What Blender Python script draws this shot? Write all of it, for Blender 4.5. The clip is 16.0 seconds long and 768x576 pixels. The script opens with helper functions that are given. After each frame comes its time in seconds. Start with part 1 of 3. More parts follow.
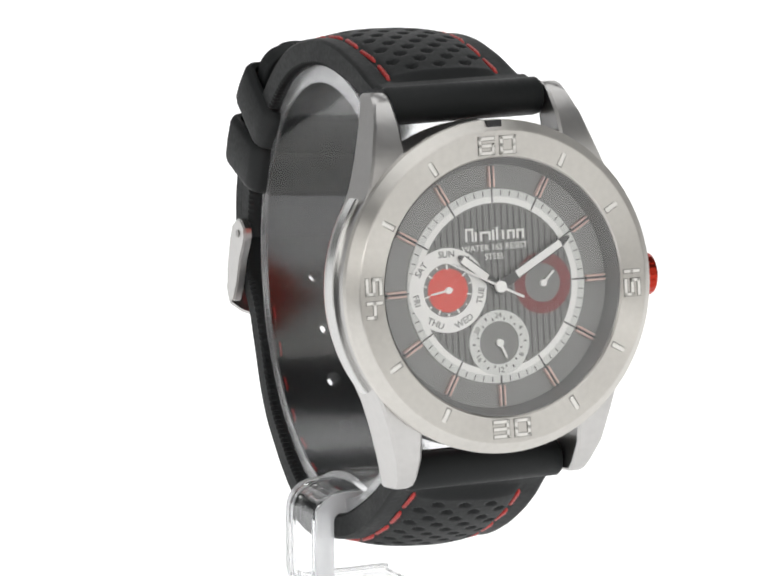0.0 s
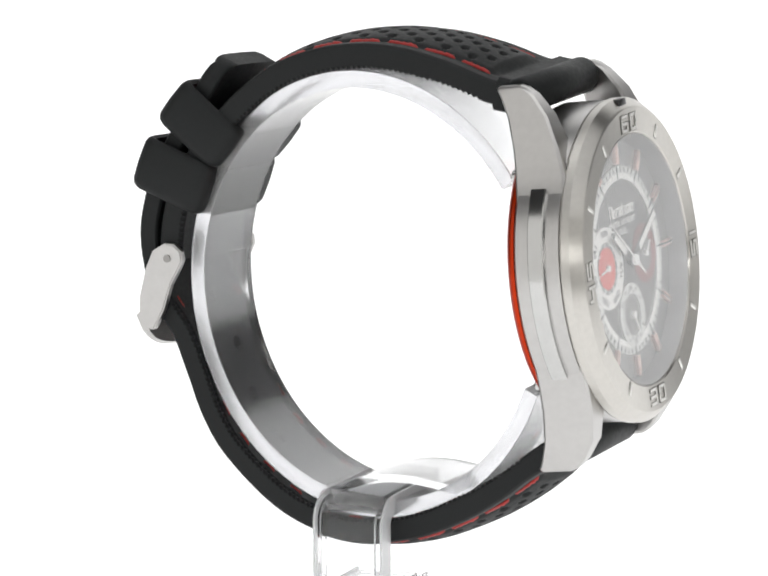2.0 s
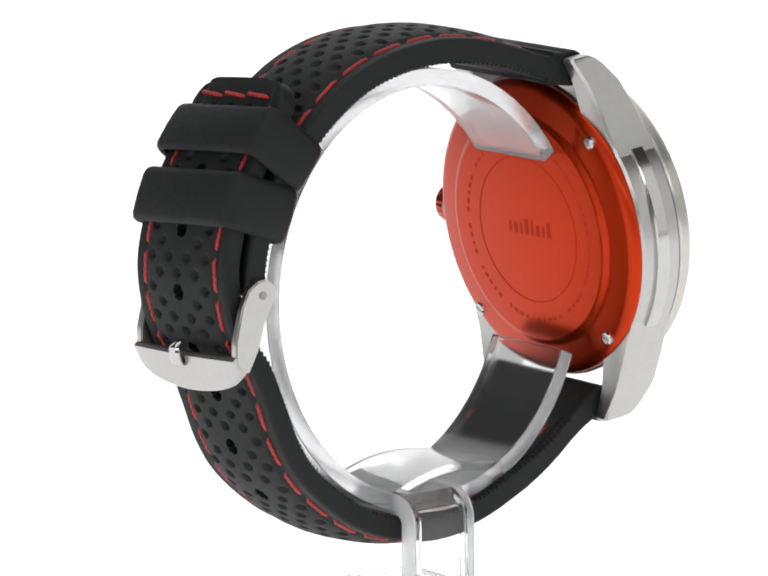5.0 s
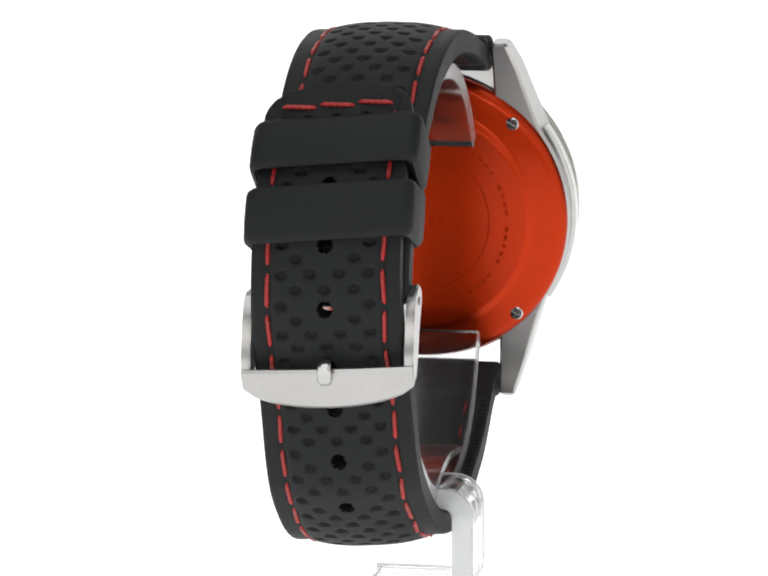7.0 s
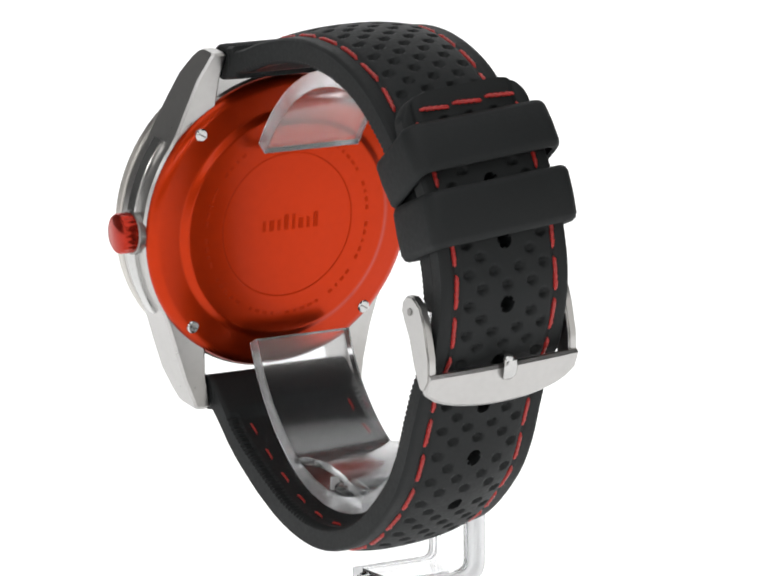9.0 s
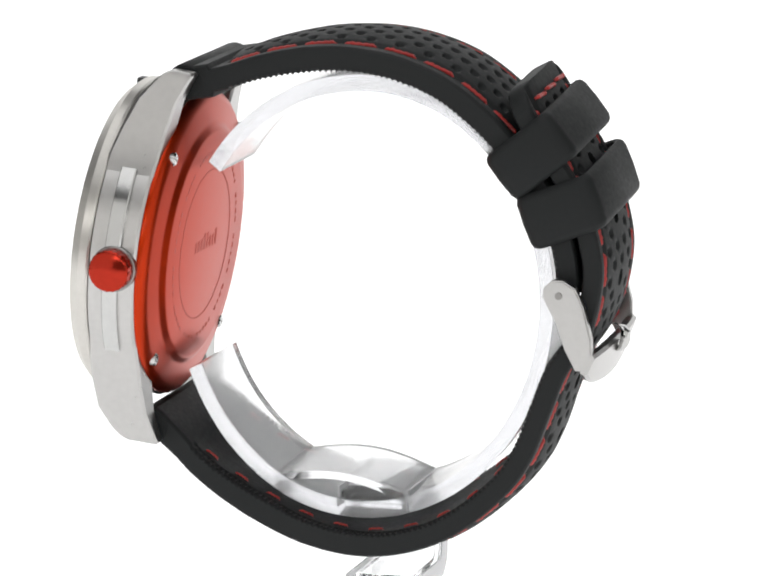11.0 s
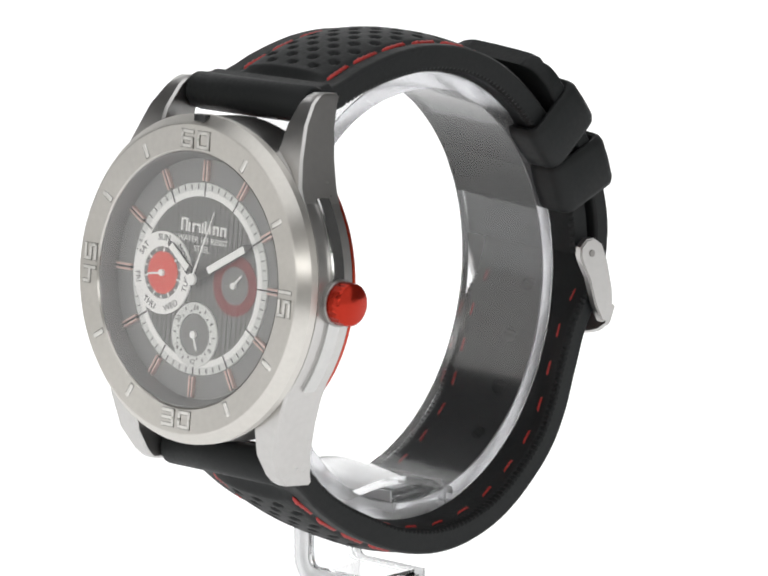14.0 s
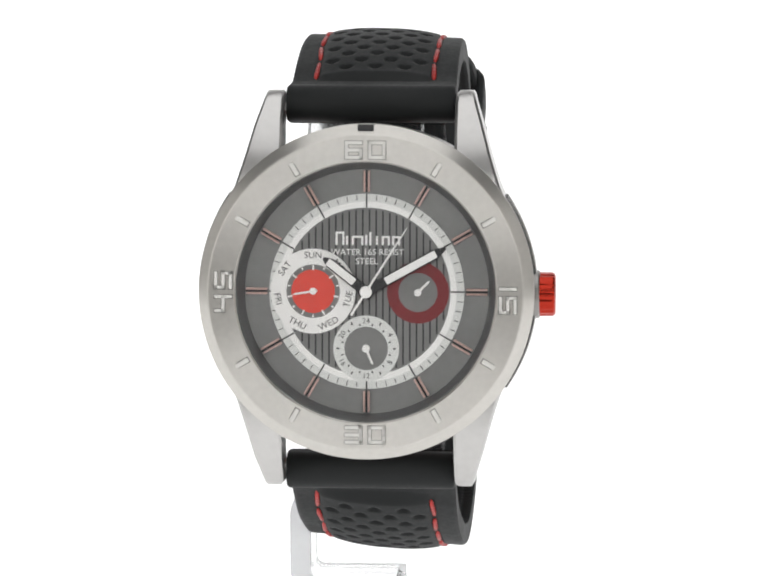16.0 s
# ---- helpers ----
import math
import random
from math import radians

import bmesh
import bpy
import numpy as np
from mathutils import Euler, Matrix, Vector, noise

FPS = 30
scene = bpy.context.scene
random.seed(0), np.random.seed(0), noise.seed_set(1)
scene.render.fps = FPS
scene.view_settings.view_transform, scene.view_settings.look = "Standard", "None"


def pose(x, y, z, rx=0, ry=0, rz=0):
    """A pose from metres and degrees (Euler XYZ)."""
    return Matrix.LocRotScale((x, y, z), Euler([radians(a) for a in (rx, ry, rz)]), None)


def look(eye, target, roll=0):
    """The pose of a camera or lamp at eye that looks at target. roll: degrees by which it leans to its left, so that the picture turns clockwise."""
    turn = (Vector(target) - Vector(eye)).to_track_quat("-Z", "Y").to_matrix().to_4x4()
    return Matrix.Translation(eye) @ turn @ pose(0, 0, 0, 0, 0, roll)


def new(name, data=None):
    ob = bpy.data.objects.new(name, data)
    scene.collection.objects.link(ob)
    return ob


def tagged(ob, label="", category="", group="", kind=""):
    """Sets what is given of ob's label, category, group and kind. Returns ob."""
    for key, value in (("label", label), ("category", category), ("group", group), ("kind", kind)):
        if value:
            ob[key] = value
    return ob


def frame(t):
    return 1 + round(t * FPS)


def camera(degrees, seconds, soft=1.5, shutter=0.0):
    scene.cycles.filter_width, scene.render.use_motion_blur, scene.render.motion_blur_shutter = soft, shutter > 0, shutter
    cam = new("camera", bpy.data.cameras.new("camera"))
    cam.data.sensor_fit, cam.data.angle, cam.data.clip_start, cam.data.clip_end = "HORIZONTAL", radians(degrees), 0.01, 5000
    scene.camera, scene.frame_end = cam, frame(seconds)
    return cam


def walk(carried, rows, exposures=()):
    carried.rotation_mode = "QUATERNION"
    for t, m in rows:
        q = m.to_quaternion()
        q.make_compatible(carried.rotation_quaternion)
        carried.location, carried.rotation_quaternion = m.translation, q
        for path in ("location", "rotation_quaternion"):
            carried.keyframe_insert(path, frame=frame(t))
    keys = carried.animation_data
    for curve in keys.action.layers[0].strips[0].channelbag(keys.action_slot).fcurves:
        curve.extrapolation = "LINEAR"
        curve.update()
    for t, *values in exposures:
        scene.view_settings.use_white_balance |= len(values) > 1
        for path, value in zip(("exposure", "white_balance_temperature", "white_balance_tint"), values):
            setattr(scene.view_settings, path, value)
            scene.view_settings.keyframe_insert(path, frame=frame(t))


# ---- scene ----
# ---- camera: it stands still before a small turntable ----
cam = camera(8.743, 16.0, soft=2.05)
EYE = pose(0, -0.6786, 0.1721, 90 - 10.764, 0, 0.006) @ pose(0, 0, 0, 0, 0, -0.437)
walk(cam, [(0, EYE), (16, EYE)])

# ---- light: a white photo studio with softboxes ----
world = bpy.data.worlds.new("studio_air")
world.use_nodes = True
world.node_tree.nodes["Background"].inputs[0].default_value = (1, 1, 1, 1)
world.node_tree.nodes["Background"].inputs[1].default_value = 0.05
scene.world = world
scene.view_settings.exposure = 0.0


def softbox(name, eye, target, w, h, watts, color=(1, 1, 1)):
    data = bpy.data.lights.new(name, "AREA")
    data.shape, data.size, data.size_y, data.energy, data.color = "RECTANGLE", w, h, watts, color
    ob = new(name, data)
    ob.matrix_world = look(eye, target)
    return ob


softbox("softbox_top", (0, -0.25, 1.05), (0, -0.05, 0), 1.2, 1.5, 7.5)
softbox("softbox_side", (-0.83, -0.48, 0.30), (0, 0, 0.06), 1.3, 0.75, 2.8, (1, 0.985, 0.96))
softbox("softbox_side", (0.79, -0.55, 0.30), (0, 0, 0.06), 1.1, 0.75, 2.15, (1, 0.985, 0.955))
softbox("softbox_front", (0, -0.92, 0.31), (0, 0, 0.06), 0.9, 0.13, 1.4, (1, 0.99, 0.97))


# ---- materials ----
def material(name, color, rough, metal=0.0, **more):
    """A Principled material with a fine noise in colour, roughness and relief."""
    m = bpy.data.materials.new(name)
    m.use_nodes = True
    nt = m.node_tree
    b = nt.nodes["Principled BSDF"]
    b.inputs["Base Color"].default_value = (*color, 1)
    b.inputs["Roughness"].default_value, b.inputs["Metallic"].default_value = rough, metal
    for key, value in more.get("inputs", {}).items():
        b.inputs[key].default_value = value
    scale, amount, bump = more.get("grain", (0, 0, 0))
    if scale:
        tc = nt.nodes.new("ShaderNodeTexCoord")
        mp = nt.nodes.new("ShaderNodeMapping")
        mp.inputs["Scale"].default_value = more.get("stretch", (1, 1, 1))
        n1, n2 = nt.nodes.new("ShaderNodeTexNoise"), nt.nodes.new("ShaderNodeTexNoise")
        n1.inputs["Scale"].default_value, n2.inputs["Scale"].default_value = scale, scale * 0.06
        n1.inputs["Detail"].default_value = 4
        nt.links.new(tc.outputs["Object"], mp.inputs[0])
        for n in (n1, n2):
            nt.links.new(mp.outputs[0], n.inputs["Vector"])
        add = nt.nodes.new("ShaderNodeMath")
        add.operation = "ADD"
        nt.links.new(n1.outputs["Fac"], add.inputs[0])
        nt.links.new(n2.outputs["Fac"], add.inputs[1])
        ramp = nt.nodes.new("ShaderNodeMapRange")
        ramp.inputs["From Min"].default_value, ramp.inputs["From Max"].default_value = 0.6, 1.4
        ramp.inputs["To Min"].default_value, ramp.inputs["To Max"].default_value = 1 - amount, 1 + amount
        nt.links.new(add.outputs[0], ramp.inputs["Value"])
        mul = nt.nodes.new("ShaderNodeVectorMath")
        mul.operation = "SCALE"
        mul.inputs[0].default_value = color
        nt.links.new(ramp.outputs[0], mul.inputs["Scale"])
        nt.links.new(mul.outputs[0], b.inputs["Base Color"])
        rr = nt.nodes.new("ShaderNodeMapRange")
        rr.inputs["From Min"].default_value, rr.inputs["From Max"].default_value = 0.6, 1.4
        rr.inputs["To Min"].default_value, rr.inputs["To Max"].default_value = rough * (1 - amount), min(1, rough * (1 + amount))
        nt.links.new(add.outputs[0], rr.inputs["Value"])
        nt.links.new(rr.outputs[0], b.inputs["Roughness"])
        if bump:
            bp = nt.nodes.new("ShaderNodeBump")
            bp.inputs["Strength"].default_value, bp.inputs["Distance"].default_value = 0.5, bump
            nt.links.new(n1.outputs["Fac"], bp.inputs["Height"])
            nt.links.new(bp.outputs[0], b.inputs["Normal"])
    return m


def clear(name, color, ior, rough=0.0):
    m = material(name, color, rough, inputs={"Transmission Weight": 1.0, "IOR": ior})
    return m


def glowing_sheet(name):
    """White sheet of the shooting table; an added glow burns the background out to white."""
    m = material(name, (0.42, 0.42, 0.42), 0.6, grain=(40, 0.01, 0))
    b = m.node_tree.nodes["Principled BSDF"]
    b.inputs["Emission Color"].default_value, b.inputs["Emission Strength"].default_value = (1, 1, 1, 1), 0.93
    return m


def circular(m):
    """Brushing in circles round the object's z axis."""
    nt = m.node_tree
    tg = nt.nodes.new("ShaderNodeTangent")
    tg.direction_type, tg.axis = "RADIAL", "Z"
    b = nt.nodes["Principled BSDF"]
    b.inputs["Anisotropic"].default_value, b.inputs["Anisotropic Rotation"].default_value = 0.92, 0.25
    nt.links.new(tg.outputs[0], b.inputs["Tangent"])
    return m


STEEL = material("brushed_steel", (0.50, 0.492, 0.482), 0.29, 1.0, grain=(900, 0.06, 0))
BEZEL = circular(material("circular_brushed_steel", (0.62, 0.602, 0.568), 0.38, 1.0, grain=(1200, 0.06, 0.00002)))
POLISH = material("polished_steel", (0.53, 0.53, 0.522), 0.14, 1.0, grain=(500, 0.05, 0))
DARK = material("shadow_steel", (0.30, 0.29, 0.28), 0.35, 1.0, grain=(800, 0.1, 0))
RED_METAL = material("red_anodised_metal", (0.47, 0.032, 0.004), 0.36, 1.0, grain=(700, 0.06, 0), inputs={"Coat Weight": 0.15, "Coat Roughness": 0.15})
CROWN_RED = material("red_lacquered_metal", (0.40, 0.024, 0.010), 0.16, 0.8, grain=(700, 0.06, 0))
RUBBER = material("black_silicone_rubber", (0.0085, 0.0098, 0.0102), 0.6, grain=(1500, 0.18, 0.00004), inputs={"Specular IOR Level": 0.27})
THREAD = material("red_thread", (0.36, 0.017, 0.014), 0.38, grain=(2500, 0.3, 0.00003))
DIAL = material("grey_dial_metal", (0.19, 0.19, 0.186), 0.40, 0.62, grain=(900, 0.10, 0))
DIAL_RING = material("grey_chapter_ring", (0.20, 0.20, 0.197), 0.38, 0.62, grain=(900, 0.08, 0))
SILVER = material("silver_print", (0.62, 0.63, 0.61), 0.4, 0.2, grain=(900, 0.06, 0))
WHITE = material("white_print", (0.80, 0.80, 0.78), 0.45, grain=(900, 0.04, 0))
BLACK = material("black_print", (0.015, 0.015, 0.016), 0.35, grain=(900, 0.1, 0))
RED_PRINT = material("red_dial_print", (0.62, 0.05, 0.03), 0.45, grain=(900, 0.08, 0))
DARK_RED = material("dark_red_dial_print", (0.16, 0.008, 0.011), 0.4, grain=(900, 0.1, 0))
ROSE = material("rose_polished_metal", (0.76, 0.55, 0.50), 0.3, 0.9, grain=(900, 0.06, 0))
ACRYLIC = clear("clear_acrylic", (0.97, 0.975, 0.98), 1.42, 0.05)
RING = clear("bent_clear_acrylic", (0.95, 0.955, 0.965), 1.6, 0.11)
FROSTED = material("frosted_acrylic", (0.97, 0.97, 0.98), 0.22, grain=(900, 0.02, 0), inputs={"Transmission Weight": 0.95, "IOR": 1.4})
CRYSTAL = clear("watch_crystal_glass", (1, 1, 1), 1.66, 0.0)
SAWN = material("sawn_acrylic_edge", (0.94, 0.95, 0.96), 0.25, grain=(900, 0.03, 0), inputs={"Transmission Weight": 0.6, "IOR": 1.4})
MARK_METAL = material("bright_marker_metal", (0.78, 0.77, 0.74), 0.36, 0.95, grain=(800, 0.05, 0))
# darker steel: the shade of grooves round the bezel's marks, put into colour
GROOVE_SHADE = material("groove_shade_steel", (0.25, 0.24, 0.225), 0.4, 1.0, grain=(800, 0.1, 0))
REHAUT = material("grey_polished_flange", (0.20, 0.20, 0.20), 0.42, 0.8, grain=(900, 0.06, 0))
ENGRAVED_RED = material("engraved_red_metal", (0.37, 0.025, 0.004), 0.45, 1.0, grain=(900, 0.15, 0))
TABLE = glowing_sheet("self_glowing_white_sheet")
GREY_WALL = material("dark_studio_wall", (0.17, 0.17, 0.17), 0.8, grain=(6, 0.15, 0.001))

MM = 0.001


# ---- mesh helpers; lengths in millimetres ----
def finish(name, bm, mat, parent=None, label="", m=None, smooth=40):
    bmesh.ops.remove_doubles(bm, verts=bm.verts, dist=1e-5)
    bmesh.ops.recalc_face_normals(bm, faces=bm.faces)
    bmesh.ops.scale(bm, vec=(MM, MM, MM), verts=bm.verts)
    me = bpy.data.meshes.new(name)
    bm.to_mesh(me)
    bm.free()
    return dress(name, me, mat, parent, label, m, smooth)


def dress(name, me, mat, parent=None, label="", m=None, smooth=40):
    if not me.materials:
        me.materials.append(mat)
        if smooth:
            me.shade_smooth()
            me.set_sharp_from_angle(angle=radians(smooth))
    ob = new(name, me)
    if parent:
        ob.parent = parent
    if m is not None:
        ob.matrix_basis = m
    return tagged(ob, label) if label else ob


def lathe(profile, n=96, closed=False):
    """A body turned round the z axis from (radius, height) pairs."""
    bm = bmesh.new()
    rings = []
    for r, z in profile:
        if r < 1e-6:
            rings.append([bm.verts.new((0, 0, z))])
        else:
            rings.append([bm.verts.new((r * math.cos(2 * math.pi * k / n), r * math.sin(2 * math.pi * k / n), z)) for k in range(n)])
    pairs = list(zip(rings, rings[1:])) + ([(rings[-1], rings[0])] if closed else [])
    for a, b in pairs:
        for k in range(n):
            j = (k + 1) % n
            q = [a[k % len(a)], a[j % len(a)], b[j % len(b)], b[k % len(b)]]
            q = [v for i, v in enumerate(q) if v not in q[:i]]
            if len(q) > 2:
                bm.faces.new(q)
    return bm


def loft(sections, cap=True, closed=False):
    """Faces between equal rings of points."""
    bm = bmesh.new()
    rings = [[bm.verts.new(p) for p in s] for s in sections]
    n = len(rings[0])
    pairs = list(zip(rings, rings[1:])) + ([(rings[-1], rings[0])] if closed else [])
    for a, b in pairs:
        for k in range(n):
            j = (k + 1) % n
            bm.faces.new((a[k], a[j], b[j], b[k]))
    if cap and not closed:
        bm.faces.new(rings[0][::-1])
        bm.faces.new(rings[-1])
    return bm


def plate(points, z0, z1, bevel=0.0, segments=2):
    """A flat outline in x and y, made solid from z0 to z1."""
    bm = loft([[(x, y, z0) for x, y in points], [(x, y, z1) for x, y in points]])
    if bevel:
        bmesh.ops.recalc_face_normals(bm, faces=bm.faces)
        bmesh.ops.bevel(bm, geom=[e for e in bm.edges if e.calc_face_angle(0) > 0.6], offset=bevel, segments=segments, affect="EDGES", profile=0.5)
    return bm


def bar(x0, y0, x1, y1, w, z0, z1, bevel=0.0):
    """A straight strip of width w from one point to another."""
    d = Vector((x1 - x0, y1 - y0)).normalized()
    n = Vector((-d.y, d.x)) * w / 2
    return plate([(x0 - n.x, y0 - n.y), (x1 - n.x, y1 - n.y), (x1 + n.x, y1 + n.y), (x0 + n.x, y0 + n.y)], z0, z1, bevel, 1)


def disc(r, z0, z1, n=64, x=0, y=0, inner=0):
    if inner:
        bm = lathe([(inner, z0), (r, z0), (r, z1), (inner, z1)], n, closed=True)
    else:
        bm = lathe([(0, z0), (r, z0), (r, z1), (0, z1)], n)
    bmesh.ops.translate(bm, vec=(x, y, 0), verts=bm.verts)
    return bm


def joined(*bms):
    out = bmesh.new()
    for b in bms:
        me = bpy.data.meshes.new("tmp")
        b.to_mesh(me)
        out.from_mesh(me)
        b.free()
        bpy.data.meshes.remove(me)
    return out


def lettering(body, size, x, y, z, mat, parent, turn=0.0, name="lettering", m=None):
    """Raised print of a word in the built-in font, centred on (x, y)."""
    cu = bpy.data.curves.new("word", "FONT")
    cu.body, cu.size, cu.align_x, cu.align_y, cu.extrude = body, size * MM, "CENTER", "CENTER", 0.02 * MM
    cu.resolution_u = 3
    ob = bpy.data.objects.new("word", cu)
    me = bpy.data.meshes.new_from_object(ob)
    bpy.data.objects.remove(ob)
    me.name = name
    return dress(name, me, mat, parent, "", (m or Matrix()) @ pose(x * MM, y * MM, z * MM, 0, 0, turn), 0)


# ---- the room: a shooting table that sweeps up behind, dark walls round it ----
def build_studio():
    prof = [(-0.38, 0.0), (-0.2, 0.0), (0.15, 0.0)] + [(0.75 + 0.55 * math.sin(a), 0.55 - 0.55 * math.cos(a)) for a in [radians(k * 7.5) for k in range(13)]] + [(1.30, 1.55)]
    bm = bmesh.new()
    rows = [[bm.verts.new((x * (0.42 + 0.68 * min(1, max(0, (y - 0.3) / 0.6))), y, z)) for y, z in prof] for x in (-1, -0.4, 0.4, 1)]
    for a, b in zip(rows, rows[1:]):
        for i in range(len(prof) - 1):
            bm.faces.new((a[i], b[i], b[i + 1], a[i + 1]))
    me = bpy.data.meshes.new("ground")
    bm.to_mesh(me)
    bm.free()
    # the sheet emits by itself; no lamp stands under or behind it
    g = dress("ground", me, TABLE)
    tagged(g, "white shooting table sweeping up behind the watch, with an added glow", "backdrop", kind="structure")
    for name, x, y, sx, sy in (("wall_west", -1.45, 0, 0.1, 3.2), ("wall_east", 1.45, 0, 0.1, 3.2), ("wall_south", 0, -1.55, 3.0, 0.1), ("wall_north", 0, 1.55, 3.0, 0.1)):
        b2 = plate([(x - sx / 2, y - sy / 2), (x + sx / 2, y - sy / 2), (x + sx / 2, y + sy / 2), (x - sx / 2, y + sy / 2)], -0.8, 1.8)
        bmesh.ops.scale(b2, vec=(1000, 1000, 1000), verts=b2.verts)
        tagged(finish(name, b2, GREY_WALL), "dark grey painted studio wall", "wall", kind="structure")
    b2 = plate([(-1.5, -1.6), (1.5, -1.6), (1.5, 1.6), (-1.5, 1.6)], 1.8, 1.9)
    bmesh.ops.scale(b2, vec=(1000, 1000, 1000), verts=b2.verts)
    b3 = plate([(-1.5, -1.6), (1.5, -1.6), (1.5, 1.6), (-1.5, 1.6)], -0.9, -0.8)
    bmesh.ops.scale(b3, vec=(1000, 1000, 1000), verts=b3.verts)
    tagged(finish("floor", b3, GREY_WALL), "dark grey studio floor beneath the table", "floor", kind="structure")
    tagged(finish("ceiling", b2, GREY_WALL), "dark grey painted studio ceiling", "ceiling", kind="structure")


build_studio()

# ---- the watch's own space: x to the crown, y to twelve o'clock, z out of the dial ----
AXIS_HEIGHT = 0.0496
LEAN, TURN = 6.73, -2.41
DIAL_PLACE = Vector((-0.001198, -0.0373, AXIS_HEIGHT))
LOC = Matrix.Translation(DIAL_PLACE) @ pose(0, 0, 0, 0, 0, TURN) @ pose(0, 0, 0, 90 - LEAN, 0, 0)
STANDING = Matrix.Translation((DIAL_PLACE.x, DIAL_PLACE.y, 0)) @ pose(0, 0, 0, 0, 0, TURN)

watch = tagged(new("wristwatch"), "steel wristwatch, grey dial, red back, black rubber strap with red stitching", "wristwatch")


def part(name, bm, mat, parent, label="", smooth=40):
    """One mesh as a part of the watch, or as a piece of such a part."""
    return finish(name, bm, mat, parent, label, LOC if parent is watch else None, smooth)


def spline(points, step):
    """A smooth curve through control points, in steps of about the given length; with its tangents."""
    P = [np.array(p, float) for p in points]
    P = [2 * P[0] - P[1]] + P + [2 * P[-1] - P[-2]]
    fine = []
    for a, b, c, d in zip(P, P[1:], P[2:], P[3:]):
        for u in np.linspace(0, 1, 40, endpoint=False):
            fine.append(0.5 * (2 * b + (c - a) * u + (2 * a - 5 * b + 4 * c - d) * u * u + (3 * b - a - 3 * c + d) * u ** 3))
    fine.append(P[-2])
    fine = np.array(fine)
    length = np.r_[0, np.cumsum(np.linalg.norm(np.diff(fine, axis=0), axis=1))]
    n = max(2, int(length[-1] / step))
    s = np.linspace(0, length[-1], n + 1)
    q = np.stack([np.interp(s, length, fine[:, k]) for k in range(fine.shape[1])], 1)
    t = np.gradient(q, axis=0)
    t /= np.linalg.norm(t, axis=1)[:, None]
    return s, q, t


# ---- case ----
def build_case():
    body = part("case", lathe([(17.6, -8.9), (21.3, -8.9), (21.7, -8.5), (21.7, -2.4), (21.0, -2.0), (17.6, -2.0)], 160, closed=True), STEEL, watch, "brushed steel case with a raised middle band")
    for sx in (1, -1):
        secs = []
        for k in range(25):
            a = radians(-35 + 70 * k / 24)
            secs.append([(sx * r * math.cos(a), r * math.sin(a), z) for r, z in ((21.4, -6.7), (22.1, -6.65), (22.25, -6.5), (22.25, -4.6), (22.1, -4.45), (21.4, -4.4))])
        part("case_band", loft(secs), POLISH, body, "raised polished band", 30)
    rehaut = lathe([(16.0, -2.6), (16.0, -2.1), (16.85, 0.1), (17.3, 0.1), (17.6, -2.6)], 128, closed=True)
    part("inner_ring", rehaut, REHAUT, body, "polished grey sloping flange round the dial")
    for sx in (1, -1):
        for sy in (1, -1):
            secs = []
            # y, inner x, outer x, back z, front z
            for y, xi, xo, zb, zf in ((10.6, 14.2, 18.7, -8.95, -2.0), (12.4, 13.3, 17.9, -9.0, -1.98), (14.0, 11.5, 17.2, -9.15, -2.05), (17.5, 11.3, 16.1, -9.5, -3.0), (21.8, 11.3, 14.9, -10.3, -4.6), (24.6, 11.3, 14.0, -11.4, -6.6), (25.6, 11.35, 13.75, -11.9, -7.8), (26.0, 11.7, 13.5, -11.7, -8.6)):
                if sy < 0 and y > 15:
                    zf += 0.3 + 1.1 * min(1, (y - 15) / 7)    # the lower lugs stand deeper
                c = 0.35
                ring = [(xi, zb + c), (xi + c, zb), (xo - c, zb), (xo, zb + c), (xo, zf - 0.35), (xo - 0.3, zf), (xi + c, zf), (xi, zf - c)]
                secs.append([(sx * x, sy * y, z) for x, z in ring])
            part("lug", loft(secs), STEEL, watch, smooth=25)
    # spring bars between the lugs
    for sy in (1, -1):
        bm = bmesh.new()
        bmesh.ops.create_cone(bm, cap_ends=True, segments=16, radius1=0.8, radius2=0.8, depth=23)
        bmesh.ops.rotate(bm, matrix=Matrix.Rotation(radians(90), 3, "Y"), verts=bm.verts)
        bmesh.ops.translate(bm, vec=(0, sy * 23.6, -9.4), verts=bm.verts)
        part("spring_bar", bm, STEEL, watch)
    # small crystal retaining notch at twelve
    part("notch", plate([(-1.05, 20.8), (1.05, 20.8), (1.05, 21.85), (-1.05, 21.85)], -0.8, 0.25, 0.1), BLACK, watch)
    return body


def digit(ch, x, y, w, h):
    """Bars of an angular numeral."""
    seg = {"a": ((0, 1), (1, 1)), "b": ((1, 1), (1, .5)), "c": ((1, .5), (1, 0)), "d": ((0, 0), (1, 0)), "e": ((0, .5), (0, 0)), "f": ((0, 1), (0, .5)), "g": ((0, .5), (1, .5))}
    shape = {"0": "abcdef", "1": "bc", "3": "abgcd", "4": "fgbc", "5": "afgcd", "6": "afgedc"}[ch]
    return [((x + p[0] * w, y + p[1] * h), (x + q[0] * w, y + q[1] * h)) for p, q in (seg[k] for k in shape)]


